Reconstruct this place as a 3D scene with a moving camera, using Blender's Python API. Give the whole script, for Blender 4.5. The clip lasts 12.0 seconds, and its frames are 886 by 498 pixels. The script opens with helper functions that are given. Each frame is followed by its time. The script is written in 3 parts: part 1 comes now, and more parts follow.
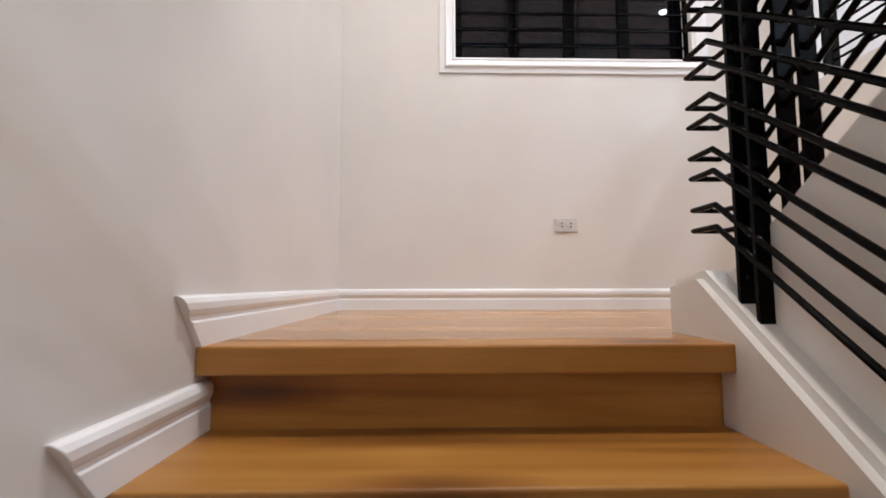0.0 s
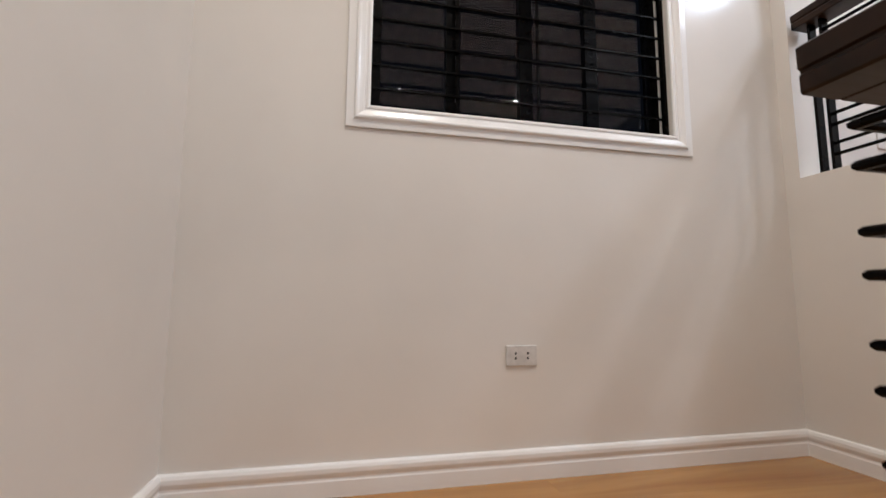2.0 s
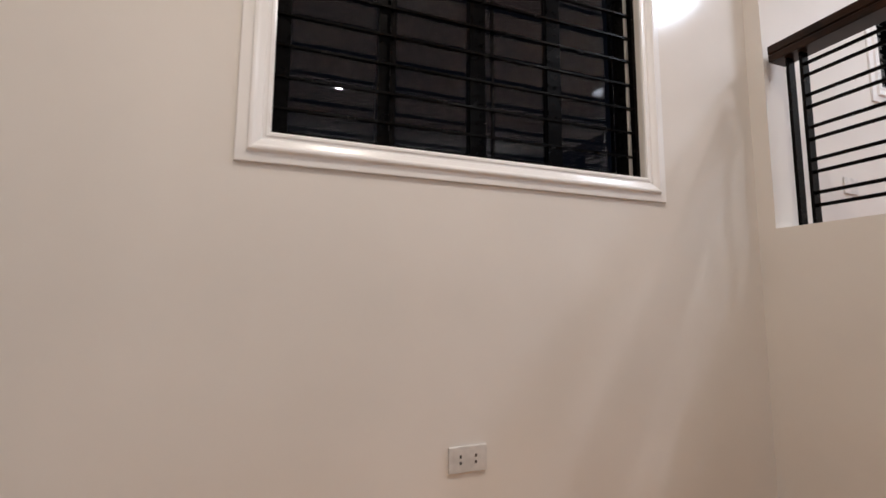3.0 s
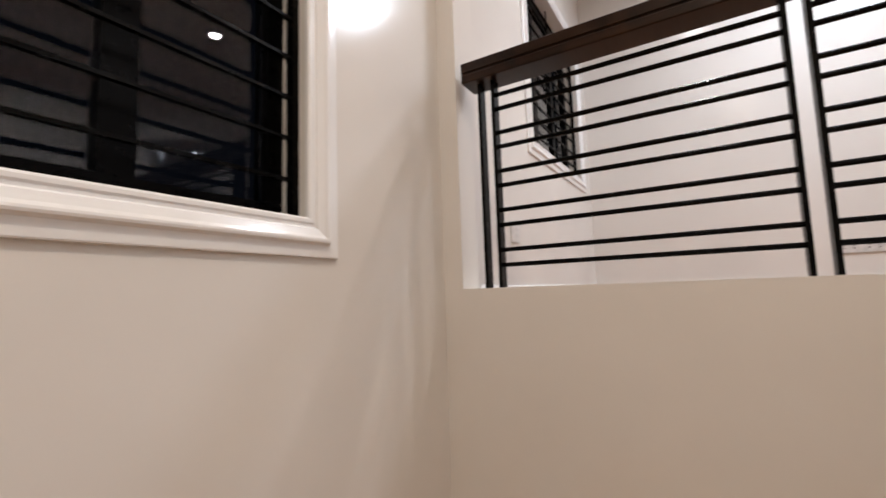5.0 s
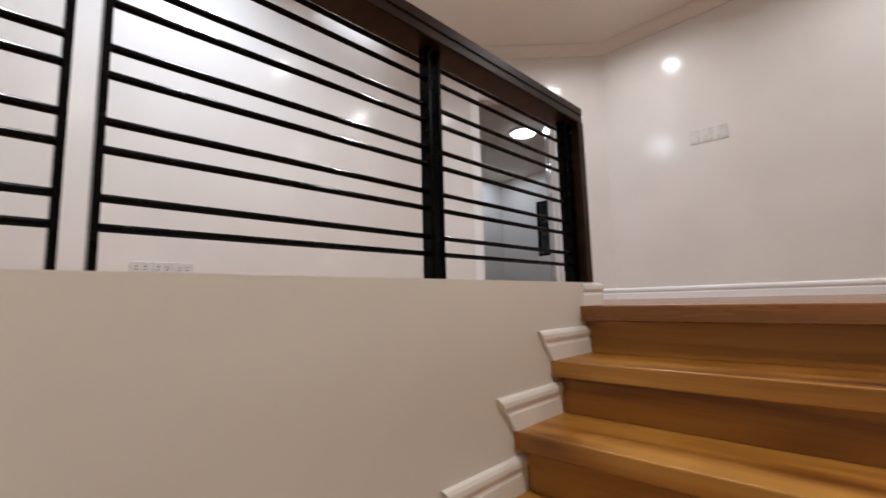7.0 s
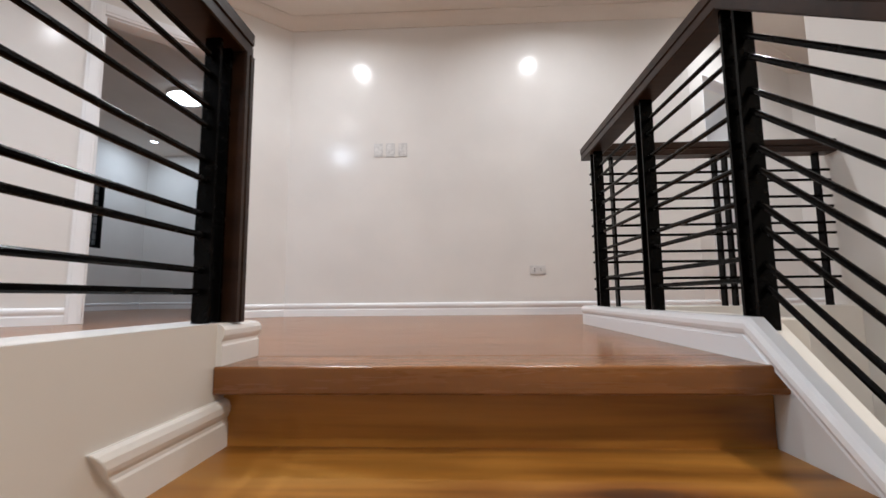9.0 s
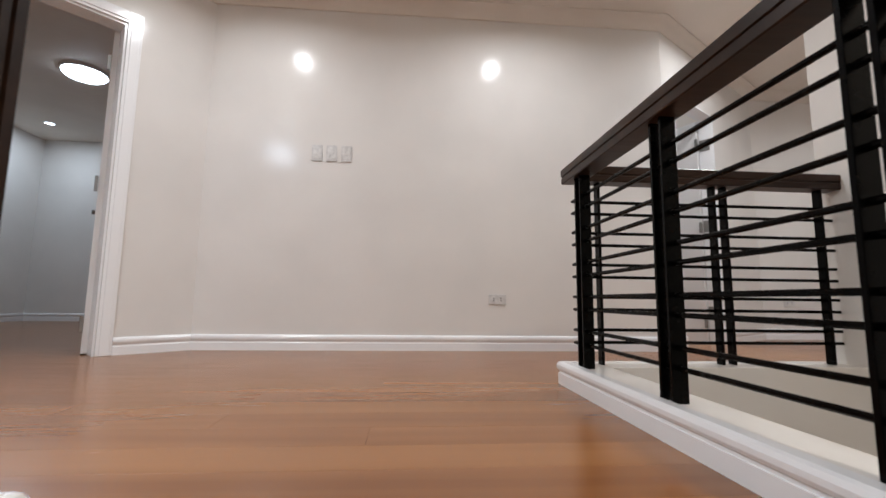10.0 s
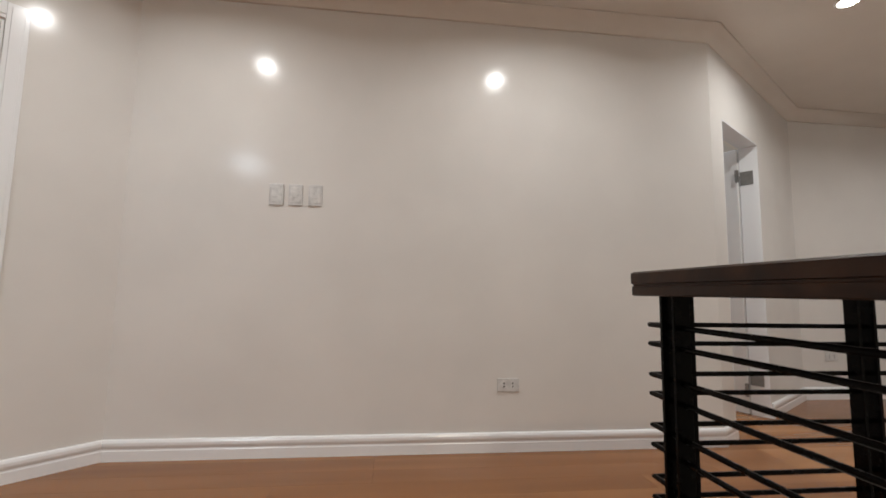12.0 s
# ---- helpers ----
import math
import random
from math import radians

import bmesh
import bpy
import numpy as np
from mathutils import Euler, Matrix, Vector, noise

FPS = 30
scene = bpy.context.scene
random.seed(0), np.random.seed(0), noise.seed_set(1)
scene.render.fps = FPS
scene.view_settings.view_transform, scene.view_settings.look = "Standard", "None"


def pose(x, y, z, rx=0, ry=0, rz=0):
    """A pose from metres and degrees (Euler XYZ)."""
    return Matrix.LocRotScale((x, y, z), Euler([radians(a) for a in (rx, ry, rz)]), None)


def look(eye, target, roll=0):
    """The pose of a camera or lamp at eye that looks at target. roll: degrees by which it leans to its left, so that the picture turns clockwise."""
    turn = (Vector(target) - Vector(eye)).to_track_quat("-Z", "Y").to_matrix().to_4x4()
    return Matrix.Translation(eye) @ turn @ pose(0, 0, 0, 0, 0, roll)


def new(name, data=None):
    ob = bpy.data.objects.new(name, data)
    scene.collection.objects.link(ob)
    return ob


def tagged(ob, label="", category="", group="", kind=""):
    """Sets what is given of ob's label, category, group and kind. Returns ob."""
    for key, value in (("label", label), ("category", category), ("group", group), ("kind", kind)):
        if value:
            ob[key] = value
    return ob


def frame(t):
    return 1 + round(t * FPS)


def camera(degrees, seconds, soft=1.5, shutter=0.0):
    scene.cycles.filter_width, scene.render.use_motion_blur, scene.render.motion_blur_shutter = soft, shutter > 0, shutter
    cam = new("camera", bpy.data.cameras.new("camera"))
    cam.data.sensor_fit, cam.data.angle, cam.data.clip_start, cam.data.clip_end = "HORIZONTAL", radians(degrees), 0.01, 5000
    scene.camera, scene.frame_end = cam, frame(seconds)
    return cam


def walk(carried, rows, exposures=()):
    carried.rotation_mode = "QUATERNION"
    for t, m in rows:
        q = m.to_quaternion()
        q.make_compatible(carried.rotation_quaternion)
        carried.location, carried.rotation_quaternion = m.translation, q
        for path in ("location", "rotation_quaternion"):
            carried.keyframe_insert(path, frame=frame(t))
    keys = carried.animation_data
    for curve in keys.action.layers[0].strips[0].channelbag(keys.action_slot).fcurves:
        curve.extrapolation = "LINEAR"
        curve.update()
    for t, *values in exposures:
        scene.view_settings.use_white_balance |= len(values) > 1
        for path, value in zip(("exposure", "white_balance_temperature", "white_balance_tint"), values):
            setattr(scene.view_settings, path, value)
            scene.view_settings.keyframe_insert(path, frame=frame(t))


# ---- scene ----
cam = camera(91.2, 12.0, shutter=0.25)

PATH = [
    (0, (0.506, -2.312, 0.129), (0.549, -0.319, 0.295), -0.1),
    (0.5, (0.511, -2.129, 0.262), (0.599, -0.138, 0.435), -0.1),
    (1, (0.545, -1.944, 0.401), (0.734, 0.038, 0.592), 0.2),
    (1.5, (0.564, -1.763, 0.529), (0.865, 0.204, 0.729), 0.1),
    (2, (0.562, -1.592, 0.66), (0.989, 0.348, 0.892), 0.4),
    (2.5, (0.615, -1.408, 0.82), (1.167, 0.498, 1.022), 0.4),
    (2.7, (0.64, -1.35, 0.862), (1.227, 0.545, 1.072), 0.4),
    (4.3, (1.071, -0.914, 1.208), (2.343, 0.617, 1.405), -0.9),
    (4.5, (1.133, -0.865, 1.203), (2.523, 0.558, 1.408), -1.4),
    (5, (1.289, -0.766, 1.209), (2.989, 0.269, 1.408), -1.9),
    (5.5, (1.475, -0.82, 1.157), (3.389, -0.285, 1.381), -1.3),
    (6, (1.592, -0.87, 1.159), (3.575, -1.015, 1.374), -1.1),
    (6.5, (1.672, -0.911, 1.149), (3.468, -1.761, 1.377), -1.5),
    (7, (1.708, -0.919, 1.159), (3.095, -2.34, 1.394), -1.55),
    (7.5, (1.75, -0.949, 1.155), (2.665, -2.712, 1.387), -0.75),
    (7.7, (1.763, -0.987, 1.148), (2.521, -2.824, 1.382), -0.45),
    (9.3, (2.009, -1.745, 1.326), (2.005, -3.733, 1.547), -0.2),
    (9.5, (2.01, -1.84, 1.365), (1.951, -3.827, 1.59), 0.2),
    (10, (2.01, -2.07, 1.485), (1.859, -4.021, 1.716), 0.7),
    (10.5, (2.022, -2.25, 1.588), (1.863, -4.23, 1.819), 1.0),
    (11, (2.038, -2.4, 1.749), (1.84, -4.378, 1.969), 1.3),
    (11.5, (2.019, -2.561, 1.889), (1.804, -4.538, 2.096), 1.3),
    (12, (2.038, -2.735, 2.024), (1.813, -4.712, 2.222), 1.0),
]
walk(cam, [(t, look(eye, target, roll)) for t, eye, target, roll in PATH],
     [(0.0, 0.62, 5700, 12), (0.5, 0.25, 5700, 12), (1.0, 0.12, 5800, 12), (1.5, 0.16, 5950, 12), (2.0, 0.13, 6000, 12), (2.5, 0.03, 6200, 15),
      (4.5, 0.03, 6350, 14), (5.5, 0.08, 6600, 15), (6.5, -0.12, 6500, 13), (7.0, -0.08, 6300, 13), (7.5, 0.02, 6150, 12), (9.5, 0.18, 6000, 10), (10.0, 0.06, 6100, 10), (10.5, -0.02, 6200, 10), (12.0, -0.27, 6450, 9)])

# ---- light ----
CEIL = 3.80
UP = 1.122
WARM, NEUTRAL, COOL = (1.0, 0.87, 0.70), (1.0, 0.99, 0.975), (0.80, 0.90, 1.0)

world = bpy.data.worlds.new("night")
scene.world = world
world.use_nodes = True
world.node_tree.nodes["Background"].inputs["Color"].default_value = (0.02, 0.026, 0.04, 1)
world.node_tree.nodes["Background"].inputs["Strength"].default_value = 0.1

DOWNLIGHTS = [(3.08, -4.36), (1.24, -4.40), (-0.62, -4.88), (-2.5, -4.88), (1.05, -1.35), (3.60, -2.97), (3.58, -0.83)]
ROOM_DOWNLIGHTS = [(6.9, -8.1), (-0.3, -6.9)]
PANELS = [(4.05, -1.70, 0.20, 28), (5.40, -6.6, 0.20, 16)]
LED = (4.58, 4.80, -3.39, -2.79)


def lamp(name, x, y, z, watts, colour, size):
    data = bpy.data.lights.new(name, "AREA")
    data.shape, data.size, data.energy, data.color = "DISK", size, watts, colour
    ob = new(name, data)
    ob.matrix_world = pose(x, y, z)
    return ob


for x, y in DOWNLIGHTS:
    over_stairs = (x, y) == (1.05, -1.35)
    lamp("downlight_lamp", x, y, CEIL - 0.012, 31 if over_stairs else 13 if x < 0 else 11 if x > 3.3 else 12, WARM if over_stairs else NEUTRAL, 0.09).data.spread = math.radians(146 if over_stairs else 140 if x > 3.3 else 160)
for x, y in ROOM_DOWNLIGHTS:
    lamp("downlight_lamp", x, y, CEIL - 0.012, 8 if x > 0 else 55, COOL, 0.09)
for x, y, r, w in PANELS:
    lamp("ceiling_lamp_glow", x, y, CEIL - 0.07, w, COOL, 1.8 * r).data.spread = math.radians(174)

# ---- materials ----


def nodes_of(name):
    m = bpy.data.materials.new(name)
    m.use_nodes = True
    t = m.node_tree
    return m, t, t.nodes["Principled BSDF"]


def node(t, kind, **sets):
    n = t.nodes.new(kind)
    for k, v in sets.items():
        n.inputs[k.replace("_", " ")].default_value = v
    return n


def ramp(t, source, stops):
    r = t.nodes.new("ShaderNodeValToRGB")
    while len(r.color_ramp.elements) < len(stops):
        r.color_ramp.elements.new(0.5)
    for e, (p, c) in zip(r.color_ramp.elements, stops):
        e.position, e.color = p, (*c, 1)
    t.links.new(source, r.inputs["Fac"])
    return r


def bump(t, source, bsdf, strength, distance):
    b = node(t, "ShaderNodeBump", Strength=strength, Distance=distance)
    t.links.new(source, b.inputs["Height"])
    t.links.new(b.outputs["Normal"], bsdf.inputs["Normal"])


def paint(name, colour, rough, grain=900.0, uneven=0.04, relief=0.06, coat=0.0):
    """Rolled paint: faint broad unevenness, fine orange peel."""
    m, t, p = nodes_of(name)
    co = t.nodes.new("ShaderNodeTexCoord")
    broad = node(t, "ShaderNodeTexNoise", Scale=1.7, Detail=4.0)
    fine = node(t, "ShaderNodeTexNoise", Scale=grain * 0.2, Detail=2.0)
    mid = node(t, "ShaderNodeTexNoise", Scale=6.0, Detail=3.0)
    for n in (broad, fine, mid):
        t.links.new(co.outputs["Object"], n.inputs["Vector"])
    a = tuple(c * (1 - uneven) for c in colour)
    b = tuple(min(1, c * (1 + uneven)) for c in colour)
    r = ramp(t, broad.outputs["Fac"], [(0.3, a), (0.7, b)])
    t.links.new(r.outputs["Color"], p.inputs["Base Color"])
    rr = ramp(t, mid.outputs["Fac"], [(0.3, (rough * 0.85,) * 3), (0.7, (rough * 1.15,) * 3)])
    t.links.new(rr.outputs["Color"], p.inputs["Roughness"])
    mix = node(t, "ShaderNodeMath")
    mix.operation = "MULTIPLY_ADD"
    mix.inputs[1].default_value = 6.0
    t.links.new(mid.outputs["Fac"], mix.inputs[0])
    t.links.new(fine.outputs["Fac"], mix.inputs[2])
    bump(t, mix.outputs["Value"], p, relief, 0.001)
    if coat:
        p.inputs["Coat Weight"].default_value = coat
        p.inputs["Coat Roughness"].default_value = 0.17
        p.inputs["Specular IOR Level"].default_value = 0.12
    return m


def wood(name, dark, mid, light, rough, along=(0.55, 8.0, 8.0), knots=True, vary=0.24, grainy=0.4, spec=0.5, relief=0.02, detail=4.0):
    """Lacquered boards: grain along x, streaks, a few knots; each board has its own tone."""
    m, t, p = nodes_of(name)
    co = t.nodes.new("ShaderNodeTexCoord")
    info = t.nodes.new("ShaderNodeObjectInfo")
    shift = t.nodes.new("ShaderNodeCombineXYZ")
    times = node(t, "ShaderNodeMath")
    times.operation, times.inputs[1].default_value = "MULTIPLY", 37.0
    t.links.new(info.outputs["Random"], times.inputs[0])
    for k in "XYZ":
        t.links.new(times.outputs["Value"], shift.inputs[k])
    add = t.nodes.new("ShaderNodeVectorMath")
    t.links.new(co.outputs["Object"], add.inputs[0])
    t.links.new(shift.outputs["Vector"], add.inputs[1])
    sc = t.nodes.new("ShaderNodeVectorMath")
    sc.operation, sc.inputs[1].default_value = "MULTIPLY", along
    t.links.new(add.outputs["Vector"], sc.inputs[0])
    broad = node(t, "ShaderNodeTexNoise", Scale=1.0, Detail=detail, Roughness=0.55, Distortion=0.7)
    t.links.new(sc.outputs["Vector"], broad.inputs["Vector"])
    fine = node(t, "ShaderNodeTexNoise", Scale=9.0, Detail=4.0, Roughness=0.7)
    t.links.new(sc.outputs["Vector"], fine.inputs["Vector"])
    col = ramp(t, broad.outputs["Fac"], [(0.32, dark), (0.5, mid), (0.68, light)])
    grain = ramp(t, fine.outputs["Fac"], [(0.3, (0.78,) * 3), (0.6, (1.05,) * 3)])
    mul = t.nodes.new("ShaderNodeMixRGB")
    mul.blend_type, mul.inputs["Fac"].default_value = "MULTIPLY", grainy
    t.links.new(col.outputs["Color"], mul.inputs["Color1"])
    t.links.new(grain.outputs["Color"], mul.inputs["Color2"])
    tone = ramp(t, info.outputs["Random"], [(0.0, (1 - vary, 1 - vary * 1.1, 1 - vary * 1.2)), (1.0, (1 + vary * 0.5,) * 3)])
    out = t.nodes.new("ShaderNodeMixRGB")
    out.blend_type, out.inputs["Fac"].default_value = "MULTIPLY", 1.0
    t.links.new(mul.outputs["Color"], out.inputs["Color1"])
    t.links.new(tone.outputs["Color"], out.inputs["Color2"])
    last = out
    if knots:
        ksc = t.nodes.new("ShaderNodeVectorMath")
        ksc.operation, ksc.inputs[1].default_value = "MULTIPLY", (1.6, 6.0, 6.0)
        t.links.new(add.outputs["Vector"], ksc.inputs[0])
        vor = node(t, "ShaderNodeTexVoronoi", Scale=1.0)
        t.links.new(ksc.outputs["Vector"], vor.inputs["Vector"])
        kn = ramp(t, vor.outputs["Distance"], [(0.09, (0.16, 0.10, 0.07)), (0.17, (0.55, 0.43, 0.36)), (0.36, (1, 1, 1))])
        last = t.nodes.new("ShaderNodeMixRGB")
        last.blend_type, last.inputs["Fac"].default_value = "MULTIPLY", 0.85
        t.links.new(out.outputs["Color"], last.inputs["Color1"])
        t.links.new(kn.outputs["Color"], last.inputs["Color2"])
    t.links.new(last.outputs["Color"], p.inputs["Base Color"])
    rr = ramp(t, fine.outputs["Fac"], [(0.2, (rough * 0.8,) * 3), (0.8, (rough * 1.3,) * 3)])
    t.links.new(rr.outputs["Color"], p.inputs["Roughness"])
    bump(t, fine.outputs["Fac"], p, relief, 0.001)
    p.inputs["Specular IOR Level"].default_value = spec
    return m


def plain(name, colour, rough, metal=0.0, wear=0.0, spec=0.5):
    m, t, p = nodes_of(name)
    co = t.nodes.new("ShaderNodeTexCoord")
    n = node(t, "ShaderNodeTexNoise", Scale=35.0, Detail=5.0)
    t.links.new(co.outputs["Object"], n.inputs["Vector"])
    r = ramp(t, n.outputs["Fac"], [(0.35, tuple(c * (1 - 0.12) for c in colour)), (0.72, tuple(min(1, c * (1.1 + wear)) for c in colour))])
    t.links.new(r.outputs["Color"], p.inputs["Base Color"])
    q = ramp(t, n.outputs["Fac"], [(0.3, (rough * 0.8,) * 3), (0.7, (rough * 1.25,) * 3)])
    t.links.new(q.outputs["Color"], p.inputs["Roughness"])
    p.inputs["Metallic"].default_value = metal
    p.inputs["Specular IOR Level"].default_value = spec
    bump(t, n.outputs["Fac"], p, 0.05, 0.001)
    return m


def glow(name, colour, strength):
    m, t, p = nodes_of(name)
    p.inputs["Base Color"].default_value = (0.9, 0.9, 0.9, 1)
    p.inputs["Emission Color"].default_value = (*colour, 1)
    p.inputs["Emission Strength"].default_value = strength
    return m


def glass(name):
    m, t, p = nodes_of(name)
    p.inputs["Base Color"].default_value = (0.8, 0.84, 0.86, 1)
    p.inputs["Roughness"].default_value = 0.0
    p.inputs["Transmission Weight"].default_value = 1.0
    p.inputs["IOR"].default_value = 1.38
    return m


M_WALL = paint("cream_wall_paint", (0.76, 0.735, 0.70), 0.6, coat=0.56)
M_CEIL = paint("ceiling_paint", (0.80, 0.745, 0.675), 0.5)
M_TRIM = paint("white_gloss_trim", (0.88, 0.885, 0.89), 0.2, uneven=0.012, relief=0.012)
M_STEP = wood("honey_wood", (0.19, 0.072, 0.010), (0.42, 0.185, 0.031), (0.53, 0.275, 0.060), 0.36, along=(0.45, 7.0, 7.0), vary=0.16, grainy=0.45)
M_HEAD = wood("brown_edge_wood", (0.16, 0.060, 0.016), (0.28, 0.116, 0.033), (0.34, 0.15, 0.045), 0.25, along=(0.35, 5.0, 5.0), knots=False, vary=0.05, grainy=0.3)
# landing boards: the step wood, lightened to hold the wall's low-angle glare
M_LAND = wood("honey_wood_with_glare", (0.31, 0.145, 0.044), (0.45, 0.235, 0.075), (0.54, 0.305, 0.112), 0.2, along=(0.4, 5.0, 5.0), knots=False, vary=0.12, grainy=0.2, relief=0.005, detail=4.0)
M_FLOOR = wood("red_brown_floor", (0.215, 0.082, 0.024), (0.265, 0.108, 0.034), (0.305, 0.132, 0.044), 0.22, along=(0.3, 3.5, 3.5), knots=False, vary=0.04, grainy=0.05, relief=0.004, detail=2.0)
M_RAIL = wood("dark_brown_rail", (0.010, 0.0045, 0.0027), (0.024, 0.0105, 0.0056), (0.040, 0.018, 0.009), 0.33, knots=False, spec=0.22)
M_STEEL = plain("black_painted_steel", (0.0016, 0.0014, 0.0012), 0.24, 0.0, 0.3, 0.07)
M_ALU = plain("black_aluminium", (0.0015, 0.0015, 0.0016), 0.3, 0.0, 0.0, 0.05)
M_GLASS = glass("window_glass")
M_PLATE = plain("grey_plastic_plate", (0.66, 0.65, 0.635), 0.35)
M_ROCKER = plain("white_plastic", (0.72, 0.71, 0.69), 0.3)
M_DARK = plain("dark_slot", (0.02, 0.02, 0.02), 0.6)
M_METAL = plain("brushed_metal", (0.30, 0.29, 0.275), 0.5, 0.8)
M_DOOR = paint("white_door_paint", (0.80, 0.79, 0.78), 0.2, uneven=0.02)
M_RING = plain("white_lamp_ring", (0.8, 0.79, 0.77), 0.35)
M_GLOW_W = glow("warm_lens", (1.0, 0.93, 0.84), 45.0)
M_GLOW_P = glow("panel_diffuser", (0.82, 0.91, 1.0), 5.0)
M_GLOW_C = glow("cool_diffuser", (0.80, 0.90, 1.0), 9.0)

# ---- mesh helpers ----


def part(name, bm, mat, parent=None, label="", smooth=False):
    me = bpy.data.meshes.new(name)
    bmesh.ops.recalc_face_normals(bm, faces=bm.faces)
    bm.to_mesh(me)
    bm.free()
    me.materials.append(mat)
    if smooth:
        for f in me.polygons:
            f.use_smooth = True
    ob = new(name, me)
    if parent is not None:
        ob.parent = parent
        ob.matrix_parent_inverse = parent.matrix_world.inverted()
    return tagged(ob, label)


def thing(name, at, label, category, group=""):
    ob = new(name)
    ob.empty_display_size = 0.1
    ob.matrix_world = pose(*at)
    bpy.context.view_layer.update()
    return tagged(ob, label, category, group)


def box(x0, x1, y0, y1, z0, z1, bevel=0.0, bm=None):
    bm2 = bmesh.new()
    bmesh.ops.create_cube(bm2, size=1.0)
    for v in bm2.verts:
        v.co = Vector((x0 + (v.co.x + 0.5) * (x1 - x0), y0 + (v.co.y + 0.5) * (y1 - y0), z0 + (v.co.z + 0.5) * (z1 - z0)))
    if bevel:
        bmesh.ops.bevel(bm2, geom=bm2.edges[:], offset=bevel, segments=2, affect="EDGES", profile=0.5)
    if bm is None:
        return bm2
    me = bpy.data.meshes.new("tmp")
    bm2.to_mesh(me)
    bm2.free()
    bm.from_mesh(me)
    bpy.data.meshes.remove(me)
    return bm


def moved(bm, m):
    bmesh.ops.transform(bm, matrix=m, verts=bm.verts)
    return bm


def sweep(path, profile, bm=None, closed=False):
    """A closed profile of (side, up) points along a path, mitred at its bends; side points to the right of the way."""
    bm = bm or bmesh.new()
    pts = [Vector(p) for p in path]
    n = len(pts)
    segs = [(pts[(i + 1) % n] - pts[i]).normalized() for i in range(n if closed else n - 1)]
    rings = []
    for i, v in enumerate(pts):
        if closed:
            a, b = segs[i - 1], segs[i]
        else:
            a = segs[i - 1] if i > 0 else segs[0]
            b = segs[i] if i < n - 1 else segs[-1]
        cut = (a + b).normalized()
        base = a if (i > 0 or closed) else b
        side = base.cross(Vector((0, 0, 1)))
        side = side.normalized() if side.length > 1e-4 else Vector((1, 0, 0))
        up = side.cross(base)
        ring = []
        for s, u in profile:
            p = side * s + up * u
            p -= base * (p.dot(cut) / base.dot(cut))
            ring.append(bm.verts.new(v + p))
        rings.append(ring)
    k = len(profile)
    for i in range(n if closed else n - 1):
        r0, r1 = rings[i], rings[(i + 1) % n]
        for j in range(k):
            bm.faces.new((r0[j], r0[(j + 1) % k], r1[(j + 1) % k], r1[j]))
    if not closed:
        bm.faces.new(rings[0])
        bm.faces.new(rings[-1][::-1])
    return bm


def tube(path, radius, sides=8):
    prof = [(radius * math.cos(2 * math.pi * (j + 0.5) / sides), radius * math.sin(2 * math.pi * (j + 0.5) / sides)) for j in range(sides)]
    return sweep(path, prof)


def disc(x, y, z0, z1, r0, r1, sides=32, cap=True):
    bm = bmesh.new()
    bmesh.ops.create_cone(bm, cap_ends=cap, segments=sides, radius1=r0, radius2=r1, depth=z1 - z0)
    return moved(bm, Matrix.Translation((x, y, (z0 + z1) / 2)))


def wall(name, start, end, z0, z1, thick, openings=(), mat=None, label=""):
    """A wall whose face runs from start to end; it is thick to the left of that way. openings: (s0, s1, z0, z1)."""
    a, b = Vector((*start, 0)), Vector((*end, 0))
    d = (b - a).normalized()
    nrm = Vector((-d.y, d.x, 0)) * thick
    ss = sorted({0.0, (b - a).length, *[o[0] for o in openings], *[o[1] for o in openings]})
    zz = sorted({z0, z1, *[o[2] for o in openings], *[o[3] for o in openings]})

    def solid(i, j):
        if not (0 <= i < len(ss) - 1 and 0 <= j < len(zz) - 1):
            return False
        s, z = (ss[i] + ss[i + 1]) / 2, (zz[j] + zz[j + 1]) / 2
        return not any(o[0] < s < o[1] and o[2] < z < o[3] for o in openings)

    bm = bmesh.new()

    def quad(*ps):
        bm.faces.new([bm.verts.new(p) for p in ps])

    def at(s, z, back):
        return a + d * s + nrm * back + Vector((0, 0, z))

    for i in range(len(ss) - 1):
        for j in range(len(zz) - 1):
            if not solid(i, j):
                continue
            s0, s1, w0, w1 = ss[i], ss[i + 1], zz[j], zz[j + 1]
            quad(at(s0, w0, 0), at(s1, w0, 0), at(s1, w1, 0), at(s0, w1, 0))
            quad(at(s0, w0, 1), at(s0, w1, 1), at(s1, w1, 1), at(s1, w0, 1))
            if not solid(i - 1, j):
                quad(at(s0, w0, 0), at(s0, w1, 0), at(s0, w1, 1), at(s0, w0, 1))
            if not solid(i + 1, j):
                quad(at(s1, w0, 0), at(s1, w0, 1), at(s1, w1, 1), at(s1, w1, 0))
            if not solid(i, j - 1):
                quad(at(s0, w0, 0), at(s0, w0, 1), at(s1, w0, 1), at(s1, w0, 0))
            if not solid(i, j + 1):
                quad(at(s0, w1, 0), at(s1, w1, 0), at(s1, w1, 1), at(s0, w1, 1))
    bmesh.ops.remove_doubles(bm, verts=bm.verts, dist=1e-5)
    return tagged(part(name, bm, mat or M_WALL), label or "smooth cream semi-gloss painted interior wall", "wall", "", "structure")


def structure(name, bm, mat, label, category, smooth=False):
    return tagged(part(name, bm, mat, smooth=smooth), label, category, "", "structure")


